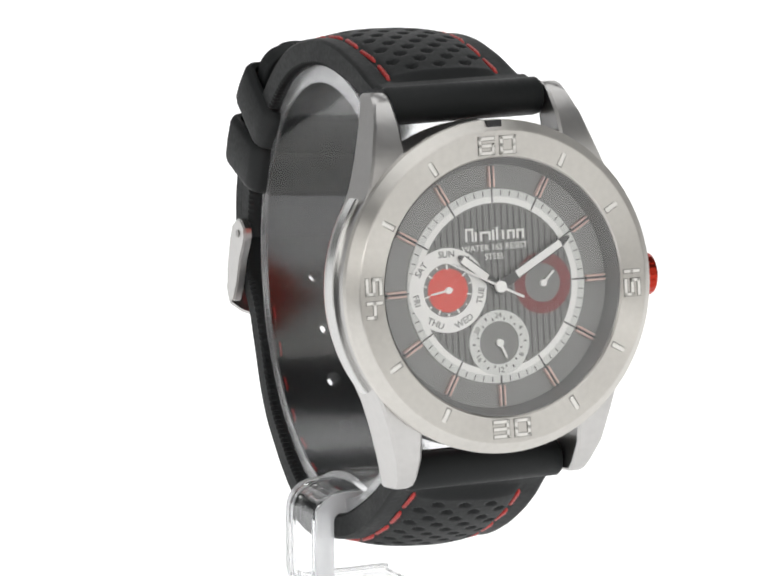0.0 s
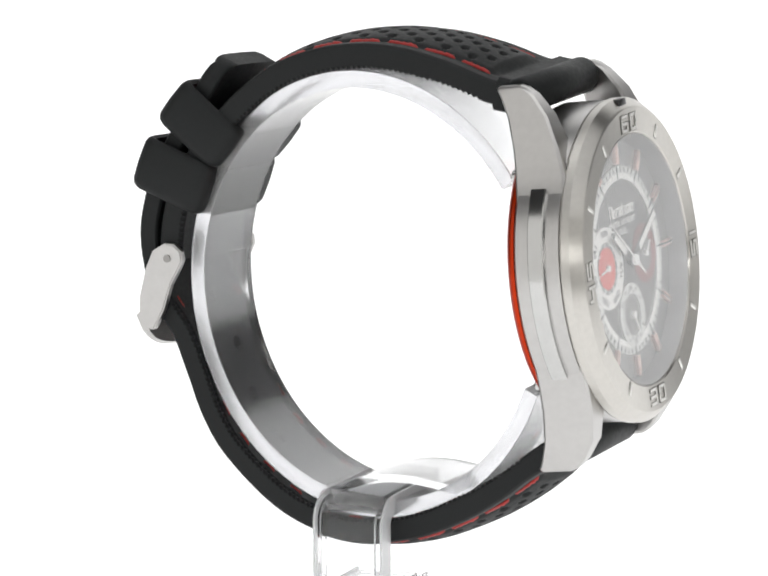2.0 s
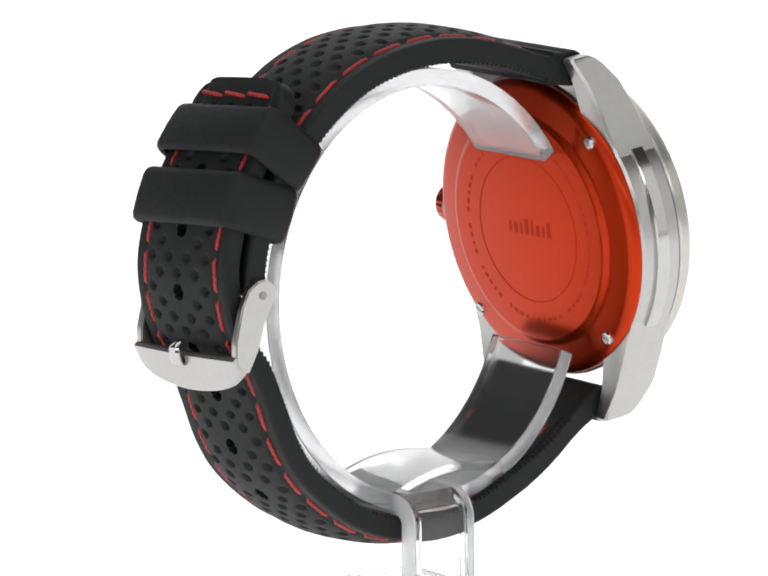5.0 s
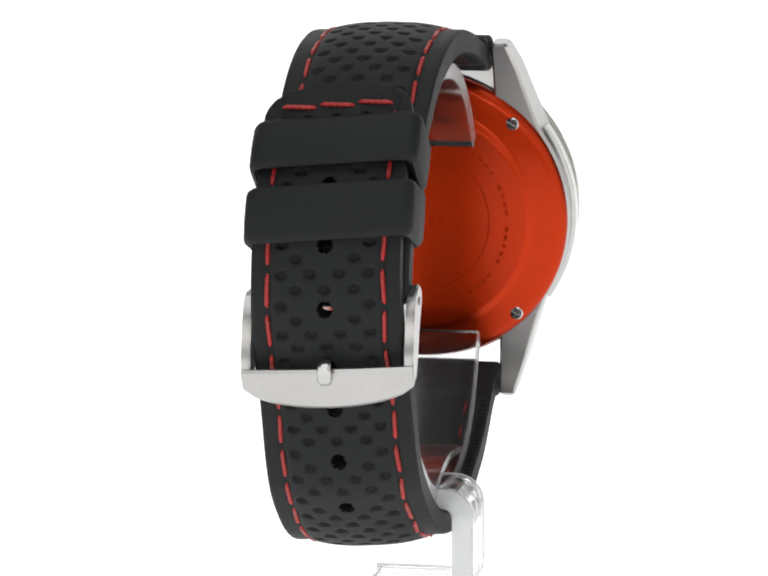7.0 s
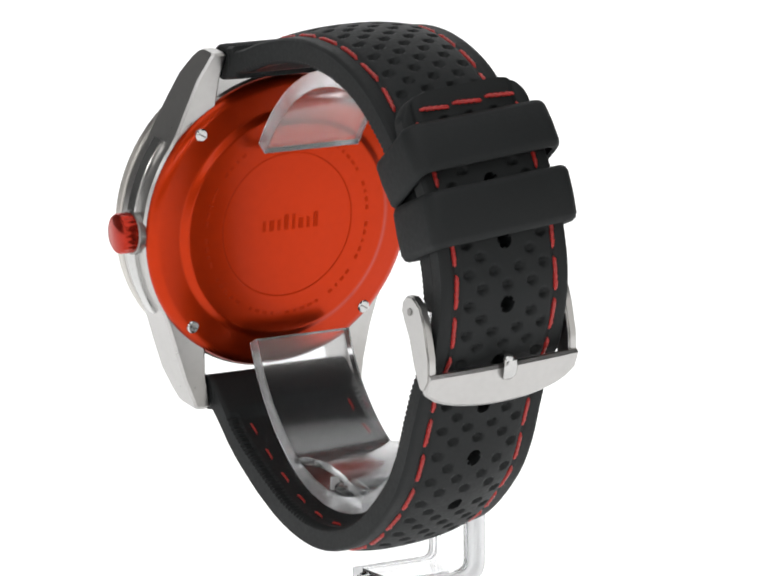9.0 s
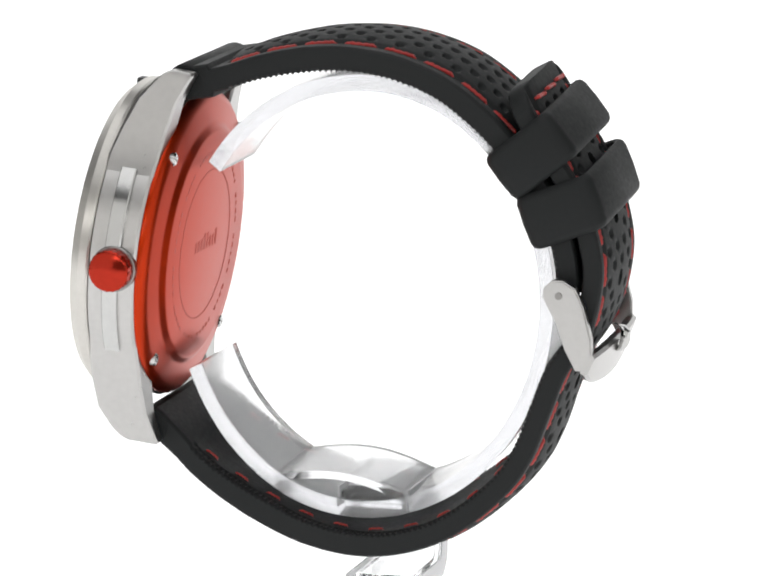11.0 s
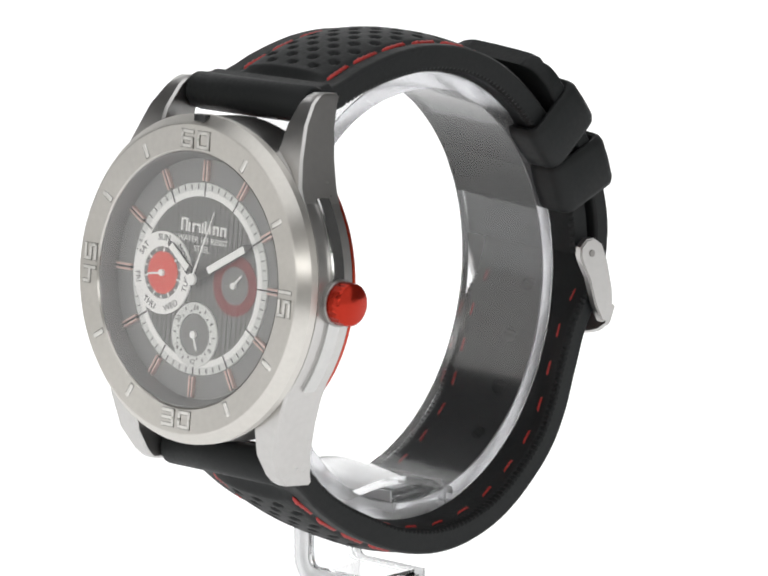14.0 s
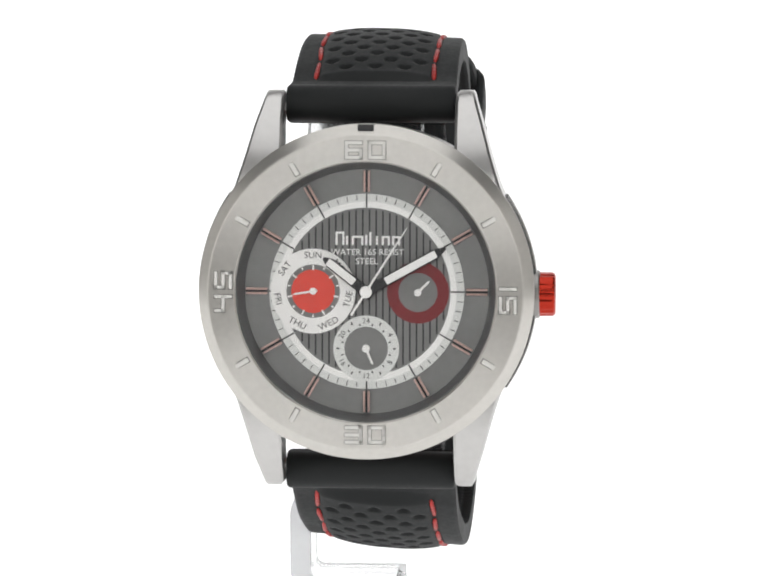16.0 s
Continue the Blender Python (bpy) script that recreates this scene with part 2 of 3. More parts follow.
def build_bezel():
    bz = part("bezel", lathe([(20.6, -2.3), (21.7, -2.2), (21.9, -1.9), (21.9, -0.8), (21.75, -0.6), (20.65, 0.6), (20.45, 0.7), (17.2, 0.62), (16.95, 0.3), (16.95, -1.2), (20.6, -1.2)], 192, closed=True), BEZEL, watch, "brushed steel bezel with minute numerals", 20)
    for k in range(12):
        a = radians(30 * k)
        if k % 3:
            r0, r1 = 17.6, 19.5
            d = (math.sin(a), math.cos(a))
            # dark plate under the marker paints a shaded outline; nothing is sunk
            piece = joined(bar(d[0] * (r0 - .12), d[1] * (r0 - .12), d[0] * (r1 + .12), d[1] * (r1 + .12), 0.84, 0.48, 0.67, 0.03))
            mk = part("marker_shade", piece, GROOVE_SHADE, bz)
            part("marker", bar(d[0] * r0, d[1] * r0, d[0] * r1, d[1] * r1, 0.64, 0.50, 0.80, 0.12), MARK_METAL, mk)
    for word, cx, cy, turn in (("60", 0, 18.55, 0), ("15", 18.55, 0, -90), ("30", 0, -18.55, 0), ("45", -18.55, 0, 90)):
        for i, ch in enumerate(word):
            w, h = 1.85, 1.9
            lines = digit(ch, -2.45 if i == 0 else 0.6, -h / 2, w, h)
            # the wider, dark strokes paint shade round each numeral
            for wide, z, mat, nm in ((0.58, 0.712, GROOVE_SHADE, "numeral_shade"), (0.42, 0.78, MARK_METAL, "numeral")):
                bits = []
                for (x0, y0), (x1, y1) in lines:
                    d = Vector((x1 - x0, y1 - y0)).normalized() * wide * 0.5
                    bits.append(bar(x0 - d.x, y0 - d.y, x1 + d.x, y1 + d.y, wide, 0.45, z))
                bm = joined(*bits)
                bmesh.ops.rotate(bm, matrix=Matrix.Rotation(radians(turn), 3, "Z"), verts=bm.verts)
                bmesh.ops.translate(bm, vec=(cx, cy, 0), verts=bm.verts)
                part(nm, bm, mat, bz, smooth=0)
    glass = part("crystal", disc(16.94, 0.2, 0.45, 128), CRYSTAL, watch, "clear flat watch glass")
    glass.visible_shadow = False


def build_caseback():
    cb = part("case_back", lathe([(0, -11.55), (15.7, -11.55), (16.2, -11.4), (16.6, -11.0), (17.2, -10.8), (19.9, -10.45), (20.5, -10.2), (21.1, -9.75), (21.4, -9.3), (21.4, -8.92), (0, -8.92)], 128), RED_METAL, watch, "orange-red anodised metal case back")
    part("engraved_ring", lathe([(10.4, -11.5), (10.4, -11.57), (10.62, -11.57), (10.62, -11.5)], 96, closed=True), ENGRAVED_RED, cb)
    for x, y in ((14, 14), (-14, 14), (14, -14), (-14, -14)):
        bm = lathe([(0, -11.35), (0.75, -11.35), (0.95, -11.15), (0.95, -9.6), (0, -9.6)], 20)
        bmesh.ops.translate(bm, vec=(x, y, 0.62), verts=bm.verts)
        sc = part("screw", bm, POLISH, cb, "small steel screw")
        # no cut: a thin bar in dark steel paints the slot's shade
        part("slot", bar(x - 0.55, y - 0.3, x + 0.55, y + 0.3, 0.22, -10.77, -10.6), DARK, sc)
    # unreadable engraving round the back and across its middle
    for k in range(66):
        if k % 11 in (0, 6):
            continue
        a = radians(360 * k / 66)
        r = 13.1
        w = 0.75 if k % 3 else 0.45
        part("engraving", bar(r * math.cos(a) - w / 2 * math.sin(a), r * math.sin(a) + w / 2 * math.cos(a), r * math.cos(a) + w / 2 * math.sin(a), r * math.sin(a) - w / 2 * math.cos(a), 0.5, -11.57, -11.5), ENGRAVED_RED, cb, smooth=0)
    for k in range(8):
        x, h = -4.6 + k * 1.2, 2.3 if k in (0, 3, 4) else 1.6
        part("engraving", bar(x, -0.8, x, h - 0.8, 0.5 if k % 2 else 0.75, -11.57, -11.5), ENGRAVED_RED, cb, smooth=0)


def build_crown():
    bm = lathe([(0, 20.5), (2.3, 20.5), (2.3, 21.7), (2.6, 21.8), (2.85, 22.0), (2.85, 22.8), (2.85, 24.1), (2.75, 24.35), (2.5, 24.5), (0, 24.54)], 120)
    for v in bm.verts:
        r = math.hypot(v.co.x, v.co.y)
        if r > 2.8:
            k = 1 + 0.016 * math.cos(math.atan2(v.co.y, v.co.x) * 20)
            v.co.x, v.co.y = v.co.x * k, v.co.y * k
    bmesh.ops.rotate(bm, matrix=Matrix.Rotation(radians(90), 3, "Y"), verts=bm.verts)
    bmesh.ops.translate(bm, vec=(0, -0.5, -6.0), verts=bm.verts)
    crown = part("crown", bm, CROWN_RED, watch, "fluted red metal winding crown")
    bm = lathe([(2.35, 20.9), (3.15, 20.9), (3.15, 22.3), (3.0, 22.45), (2.35, 22.45)], 48, closed=True)
    bmesh.ops.rotate(bm, matrix=Matrix.Rotation(radians(90), 3, "Y"), verts=bm.verts)
    bmesh.ops.translate(bm, vec=(0, -0.5, -6.0), verts=bm.verts)
    part("collar", bm, DARK, crown, "dark steel collar round the stem")


# ---- dial ----
def build_dial():
    dial = part("dial", disc(16.4, -2.9, -2.2, 96), DIAL_RING, watch, "grey dial with pinstriped middle and three subdials")
    centre = part("dial_centre", disc(11.0, -2.25, -2.05, 96), DIAL, dial)
    k = -10.2
    while k < 10.3:
        half = math.sqrt(10.7 ** 2 - k * k)
        part("pinstripe", bar(k, -half, k, half, 0.22, -2.1, -2.02), BLACK, centre, smooth=0)
        k += 0.88
    part("minute_track", disc(12.75, -2.25, -1.95, 128, inner=11.75), SILVER, dial)
    part("white_ring", disc(11.75, -2.25, -1.9, 128, inner=10.95), WHITE, dial)
    for i in range(60):
        a = radians(6 * i)
        r0, r1, w = (11.0, 12.75, 0.2) if i % 5 == 0 else (11.95, 12.6, 0.11)
        d = (math.sin(a), math.cos(a))
        part("minute_tick", bar(d[0] * r0, d[1] * r0, d[0] * r1, d[1] * r1, w, -1.96, -1.86), BLACK, dial, smooth=0)
    for i in range(12):
        a = radians(30 * i)
        d, n = (math.sin(a), math.cos(a)), (math.cos(a), -math.sin(a))
        ix = part("hour_index", bar(d[0] * 13.0, d[1] * 13.0, d[0] * 15.8, d[1] * 15.8, 0.26, -2.25, -1.70), BLACK, dial)
        for s in (-1, 1):
            o = (n[0] * 0.29 * s, n[1] * 0.29 * s)
            part("index_edge", bar(d[0] * 13.0 + o[0], d[1] * 13.0 + o[1], d[0] * 15.8 + o[0], d[1] * 15.8 + o[1], 0.28, -2.25, -1.55, 0.08), ROSE, ix)
    # weekday subdial
    day = part("weekday_subdial", disc(5.55, -2.1, -1.82, 96, -7.0, 0, 3.5), WHITE, dial, "white weekday ring with a red centre")
    part("subdial_floor", disc(3.5, -2.1, -1.95, 64, -7.0, 0), DIAL, day)
    part("red_disc", disc(2.85, -2.0, -1.88, 64, -7.0, 0), RED_PRINT, day)
    for i in range(14):
        a = radians(360 * i / 14)
        d = (math.sin(a), math.cos(a))
        r0 = 2.75 if i % 2 == 0 else 3.1
        part("subdial_tick", bar(-7 + d[0] * r0, d[1] * r0, -7 + d[0] * 3.4, d[1] * 3.4, 0.2, -1.96, -1.84), WHITE, day, smooth=0)
    for i, word in enumerate(("SUN", "MON", "TUE", "WED", "THU", "FRI", "SAT")):
        a = 360 * i / 7
        turn = (0, -51, 77, 26, -26, -77, 51)[i]
        lettering(word, 1.22, -7 + 4.72 * math.sin(radians(a)), 4.68 * math.cos(radians(a)), -1.8, BLACK, day, turn)
    # date subdial: a dark red ring, cut by the white ring
    bm = disc(4.05, -2.1, -1.97, 96, 6.7, -0.1, 2.55)
    date = part("date_subdial", bm, DARK_RED, dial, "dark red ring of the date subdial")
    part("subdial_floor", disc(2.55, -2.1, -1.99, 64, 6.7, -0.1), DIAL, date)
    # 24-hour subdial
    h24 = part("hour_subdial", disc(4.3, -2.1, -1.78, 96, -0.05, -7.45, 2.85), SILVER, dial, "silver 24-hour ring")
    part("subdial_floor", disc(2.85, -2.1, -1.95, 64, -0.05, -7.45), DIAL, h24)
    for i in range(24):
        a = radians(15 * i)
        d = (math.sin(a), math.cos(a))
        big = i % 4 == 0
        if big:
            continue
        r0, r1 = (3.5, 3.9) if i % 2 == 0 else (3.05, 3.35)
        part("hour_tick", bar(-0.05 + d[0] * r0, -7.45 + d[1] * r0, -0.05 + d[0] * r1, -7.45 + d[1] * r1, 0.2, -1.8, -1.74), BLACK, h24, smooth=0)
    for k, word in enumerate(("24", "4", "8", "12", "16", "20")):
        a = radians(60 * k)
        lettering(word, 1.0, -0.05 + 3.6 * math.sin(a), -7.45 + 3.6 * math.cos(a), -1.76, BLACK, h24, (0, -60, 60, 0, -60, 60)[k])
    # maker's mark as plain bars, then the printed lines
    xs = ((-3.5, 1.15, 1.75), (-2.45, .5, 1.2), (-1.2, 1.5, 1.2), (-0.05, .3, 1.35), (0.65, .6, 1.7), (1.45, .5, 1.2), (2.5, 1.05, 1.2), (3.85, 1.05, 1.2))
    for x, w, h in xs:
        k = 0.26
        bits = [bar(x - w / 2 + k / 2, 6.05, x - w / 2 + k / 2, 6.05 + h, k, -2.05, -1.9)]
        if w > 0.7:
            bits += [bar(x + w / 2 - k / 2, 6.05, x + w / 2 - k / 2, 6.05 + h, k, -2.05, -1.9), bar(x - w / 2 + k, 6.05 + h - k / 2, x + w / 2 - k, 6.05 + h - k / 2, k, -2.05, -1.9)]
        part("maker_mark", joined(*bits), WHITE, dial, smooth=0)
    lettering("WATER 165 RESIST", 1.14, 0.1, 5.1, -1.98, WHITE, dial)
    lettering("STEEL", 1.15, 0, 3.9, -1.98, WHITE, dial)
    return dial


def hand(name, angle, cx, cy, z, tip, tail, w, lume=None, mat=BLACK, hub=0.75):
    """One hand, built along its own direction."""
    a = radians(angle)
    d = (math.sin(a), math.cos(a))
    h = part(name, joined(plate([(cx + d[0] * r + d[1] * s, cy + d[1] * r - d[0] * s) for r, s in ((-tail, -w * .5), (tip * .86, -w * .5), (tip, -w * .12), (tip, w * .12), (tip * .86, w * .5), (-tail, w * .5))], z, z + 0.18, 0.05, 1), disc(hub, z - 0.25, z + 0.2, 24, cx, cy)), mat, watch)
    if lume:
        part("lume", bar(cx + d[0] * lume[0], cy + d[1] * lume[0], cx + d[0] * lume[1], cy + d[1] * lume[1], lume[2], z + 0.1, z + 0.24, 0.04), WHITE, h)
    return h


def build_hands():
    hand("hour_hand", -52.0, 0, 0, -1.3, 7.1, 1.0, 1.35, (2.0, 6.4, 1.0))
    hand("minute_hand", 61.0, 0, 0, -1.0, 11.9, 1.0, 1.35, (2.9, 10.4, 1.0))
    hand("weekday_hand", -99, -7.0, 0, -1.7, 2.7, 0.6, 0.28, mat=WHITE, hub=0.45)
    hand("date_hand", 45, 6.7, -0.1, -1.7, 2.2, 0.5, 0.3, mat=WHITE, hub=0.45)
    hand("day_hour_hand", 157, -0.05, -7.45, -1.6, 2.3, 0.5, 0.3, mat=WHITE, hub=0.5)
    bm = joined(plate([(-0.16, -3.6), (0.16, -3.6), (0.13, 6), (0.06, 9.9), (-0.06, 9.9), (-0.13, 6)], -0.5, -0.38, 0.03, 1), disc(0.78, -0.75, -0.3, 28))
    return part("second_hand", bm, WHITE, watch, "thin white sweep second hand")


# ---- strap ----
UPPER = [(23.8, -9.4), (25.2, -14.3), (27.8, -20.2), (29.8, -26.6), (30.8, -32.5), (30.6, -38.9), (29.0, -45.3), (25.6, -51.4), (21.4, -56.4), (15.7, -61.7), (10.2, -64.2), (4.8, -65.5)]
LOWER = [(-23.2, -9.5), (-25.4, -14.0), (-28.9, -20.2), (-31.3, -26.1), (-33.4, -33.0), (-33.9, -40.2), (-32.4, -46.8), (-28.9, -53.0), (-22.5, -59.1), (-17.2, -61.9), (-10.9, -63.6), (-5.5, -65.2), (-1.0, -67.6), (4.0, -68.7), (9.0, -68.6), (14.0, -67.0), (17.4, -65.3), (21.0, -62.8), (24.7, -59.8), (28.6, -56.8), (31.4, -54.9)]


def sag(x, s, low=False):
    """The loop hangs a little lower on the crown's side, most of all its lower half."""
    if low:
        return (1.5 - 0.3 * np.clip((s - 55) / 25, 0, 1) + 0.6 * np.clip((s - 98) / 10, 0, 1)) * (x + 9) / 20 * np.clip((s - 1) / 7, 0, 1)
    return (0.5 + 0.7 * np.clip((s - 30) / 20, 0, 1)) * (x + 9) / 20 * np.clip((s - 4) / 22, 0, 1)


def swing(x, s):
    """The back of the loop stands a little farther out on the crown's side."""
    return (0.15 + 0.02 * (x + 3)) * np.clip((s - 20) / 30, 0, 1)


def drift(s, low=True):
    """The back of the loop is pushed a little towards the crown."""
    return (1.1 if low else 0.4) * np.clip((s - 15) / 40, 0, 1)


def swell(si, tail):
    """Extra thickness on the outer side."""
    return (0.6 - 0.4 * min(1, max(0, (si - 70) / 15)) if tail else 0.4) * min(1, max(0, (si - 8) / 10))


def dome(si, L, tail):
    """Height of the padding along the middle."""
    return (1.2 if tail else 1.05) - (0.75 * min(1, max(0, (si - 60) / 12)) if tail else 0.65 * min(1, max(0, (si - 40) / 12)))


def strap_mesh(points, side, thick, half, holes=(), tail=False):
    """A rubber strap piece as an even grid: padded, perforated outside; ribbed inside; with through holes."""
    s, q, t = spline(points, 0.27)
    L = s[-1]
    nrm = np.stack([t[:, 1], -t[:, 0]], 1) * side          # outward
    u = np.linspace(-1, 1, 83)
    X = np.zeros((len(s), len(u)))
    out = np.zeros_like(X)
    inn = np.zeros_like(X)
    for i, si in enumerate(s):
        w = half(si / L)
        if tail:                                             # rounded end
            e = L - si
            if e < 4.0:
                w = w - 4.0 + math.sqrt(max(0.0, 16 - (4.0 - e) ** 2)) if e < 4.0 else w
        X[i] = u * w
        th = thick(si / L)
        a = np.abs(X[i])
        pad = np.clip((9.6 - a) / 1.2, 0, 1)
        edge = np.clip((w - a) / 0.7, 0, 1)
        head = np.clip((si - 5.5) / 1.5, 0, 1)
        h = th * 0.5 - 0.35 + 0.35 * np.sqrt(np.clip(1 - (1 - edge) ** 2, 0, 1))
        h = h + swell(si, tail) + head * (dome(si, L, tail) * np.clip(1 - (a / 8.6) ** 2.6, 0, 1) - 0.36 * np.exp(-((a - 7.75) / 0.45) ** 2))
        out[i] = h
        rib = 0.0 if si < 6 or si > 78 else 0.26 * (math.sin(si * 2 * math.pi / 0.81) > 0)
        inn[i] = -(th * 0.5 - 0.35 + 0.35 * np.sqrt(np.clip(1 - (1 - edge) ** 2, 0, 1))) + rib * (a > 9.2) + head * 0.75 * dome(si, L, tail) * np.clip(1 - (a / 10.5) ** 2, 0, 1)
        # perforations in staggered rows
        if si > 7.5 and si < L - 3.2:
            for row in (math.floor(si / 1.9) - 1, math.floor(si / 1.9), math.floor(si / 1.9) + 1):
                sc = row * 1.9 + 1.0
                for xc in ((-5.85, -1.95, 1.95, 5.85) if row % 2 else (-3.9, 0.0, 3.9)):
                    if any(abs(sc - hs) < 2.1 and abs(xc) < 2.5 for hs in holes):
                        continue
                    d = np.hypot((X[i] - xc) / 0.82, (si - sc) / 0.56)
                    out[i] -= 0.62 * np.clip((1.12 - d) / 0.45, 0, 1)
    S = np.repeat(s[:, None], len(u), 1)
    cut = np.zeros((len(s) - 1, len(u) - 1), bool)
    R = 1.1
    for hs in holes:
        d = np.hypot(X, S - hs)
        ring = (d < R + 0.3) & (d > R - 0.3)
        f = np.where(ring, R / np.maximum(d, 1e-6), 1)
        S = hs + (S - hs) * f
        X = X * f
        c = np.hypot((X[:-1, :-1] + X[1:, 1:]) / 2, (S[:-1, :-1] + S[1:, 1:]) / 2 - hs)
        cut |= c < R - 0.02
    qy, qz = np.interp(S, s, q[:, 0]), np.interp(S, s, q[:, 1])
    ny, nz = np.interp(S, s, nrm[:, 0]), np.interp(S, s, nrm[:, 1])
    qy = qy - sag(X, S, tail)
    qz = qz - swing(X, S)
    A = np.stack([X + drift(S, tail), qy + ny * out, qz + nz * out], 2)
    B = np.stack([X + drift(S, tail), qy + ny * inn, qz + nz * inn], 2)
    n, m = X.shape
    verts = np.concatenate([A.reshape(-1, 3), B.reshape(-1, 3)]) * MM
    N = n * m
    faces = []
    for i in range(n - 1):
        for j in range(m - 1):
            if cut[i, j]:
                continue
            a, b, c, d = i * m + j, i * m + j + 1, (i + 1) * m + j + 1, (i + 1) * m + j
            faces.append((a, b, c, d))
            faces.append((N + d, N + c, N + b, N + a))
            if i == 0 or cut[i - 1, j]:
                faces.append((b, a, N + a, N + b))
            if i == n - 2 or cut[i + 1, j]:
                faces.append((d, c, N + c, N + d))
            if j == 0 or cut[i, j - 1]:
                faces.append((a, d, N + d, N + a))
            if j == m - 2 or cut[i, j + 1]:
                faces.append((c, b, N + b, N + c))
    me = bpy.data.meshes.new("strap")
    me.from_pydata(verts.tolist(), [], faces)
    me.update()
    return me, (s, q, t, nrm, half, thick, L)


def stitch_mesh(length, thick=0.30):
    """A twisted thread, sunk at both ends."""
    secs = []
    n = 18
    for i in range(n + 1):
        f = i / n
        y = (f - 0.5) * length
        r = thick * (1 + 0.10 * math.sin(f * 34)) * min(1, 0.45 + 5 * min(f, 1 - f))
        z = 0.12 - 0.5 * max(0, abs(f - 0.5) * 2 - 0.75) * 2 + 0.06 * math.sin(f * 30)
        x = 0.035 * math.sin(f * 34 + 1.2)
        secs.append([((x + r * math.cos(k * math.pi / 4)) * MM, y * MM, (z + r * math.sin(k * math.pi / 4)) * MM) for k in range(8)])
    bm = loft(secs)
    me = bpy.data.meshes.new("stitch")
    bm.to_mesh(me)
    bm.free()
    return me


STITCH = stitch_mesh(4.6)
STITCH_SMALL = stitch_mesh(2.2, 0.14)


def stitches(strap, data, start, stop, inside=False):
    s, q, t, nrm, half, thick, L = data
    pos = start
    k = 0
    while pos < stop:
        y, z = np.interp(pos, s, q[:, 0]), np.interp(pos, s, q[:, 1])
        n = Vector((0, np.interp(pos, s, nrm[:, 0]), np.interp(pos, s, nrm[:, 1]))).normalized()
        tt = Vector((0, np.interp(pos, s, t[:, 0]), np.interp(pos, s, t[:, 1]))).normalized()
        h = thick(pos / L) * 0.5
        for sx in (-1, 1):
            x = sx * min(7.75, half(pos / L) - 1.6)
            up = -n if inside else n
            low = strap.name.startswith('lower')
            base = Vector((x + float(drift(pos, low)), y - float(sag(x, pos, low)), z - float(swing(x, pos)))) + up * (h - 0.3 if inside else h + swell(pos, low) + dome(pos, L, low) * (1 - abs(x / 8.6) ** 2.6) - 0.36)
            side = tt.cross(up)
            m = Matrix(((side.x, tt.x, up.x, base.x * MM), (side.y, tt.y, up.y, base.y * MM), (side.z, tt.z, up.z, base.z * MM), (0, 0, 0, 1)))
            dress("stitch", STITCH_SMALL if inside else STITCH, THREAD, strap, "", m @ pose(0, 0, 0, 0, 0, 3.5 * math.sin(k * 2.7 + sx)))
        pos += 5.3
        k += 1


def build_strap():
    me, data = strap_mesh(UPPER, -1, lambda f: 4.6 if f < 0.06 else 3.3 - 0.3 * f, lambda f: 11.05 - 1.3 * f)
    up = dress("upper_strap", me, RUBBER, watch, "padded perforated black rubber strap with red stitching", LOC)
    stitches(up, data, 9.0, 50)
    L0 = spline(LOWER, 0.33)[0][-1]
    holes = [54.8 + 7.8 * k for k in range(7)]
    me, data2 = strap_mesh(LOWER, 1, lambda f: 3.2 + 0.5 * max(0, 1 - f / 0.05) - 0.6 * min(1, f / 0.5), lambda f: 11.05 - 1.1 * min(1, f * 1.3), holes, True)
    lo = dress("lower_strap", me, RUBBER, watch, "long perforated black rubber strap with buckle holes", LOC)
    stitches(lo, data2, 9.0, L0 - 4)
    stitches(lo, data2, 9.0, 82, True)
    # three stitches across the tail's end
    s, q, t, nrm, half, thick, L = data2
    pos = L - 2.6
    y, z = np.interp(pos, s, q[:, 0]), np.interp(pos, s, q[:, 1])
    n = Vector((0, np.interp(pos, s, nrm[:, 0]), np.interp(pos, s, nrm[:, 1]))).normalized()
    tt = Vector((0, np.interp(pos, s, t[:, 0]), np.interp(pos, s, t[:, 1]))).normalized()
    for x in (-5.1, 0, 5.1):
        b = Vector((x + 1.1, y - float(sag(x, pos, True)), z - float(swing(x, pos)))) + n * (thick(1) * 0.5 + 0.75)
        m = Matrix(((0, 1, 0, b.x * MM), (-tt.y, 0, n.y, b.y * MM), (-tt.z, 0, n.z, b.z * MM), (0, 0, 0, 1)))
        dress("stitch", STITCH, THREAD, lo, "", m)
    # plain rounded heads at the lugs
    for sy, strap in ((1, up), (-1, lo)):
        secs = []
        for x in (-11.1, -10.8, 10.8, 11.1):
            r = 2.55 if abs(x) < 11 else 2.3
            secs.append([(x, sy * (24.2 + r * 0.98 * math.cos(k * math.pi / 12)), -9.9 + r * math.sin(k * math.pi / 12) * 1.0) for k in range(24)])
        bm = loft(secs)
        finish("strap_head", bm, RUBBER, strap, "smooth rounded rubber end")


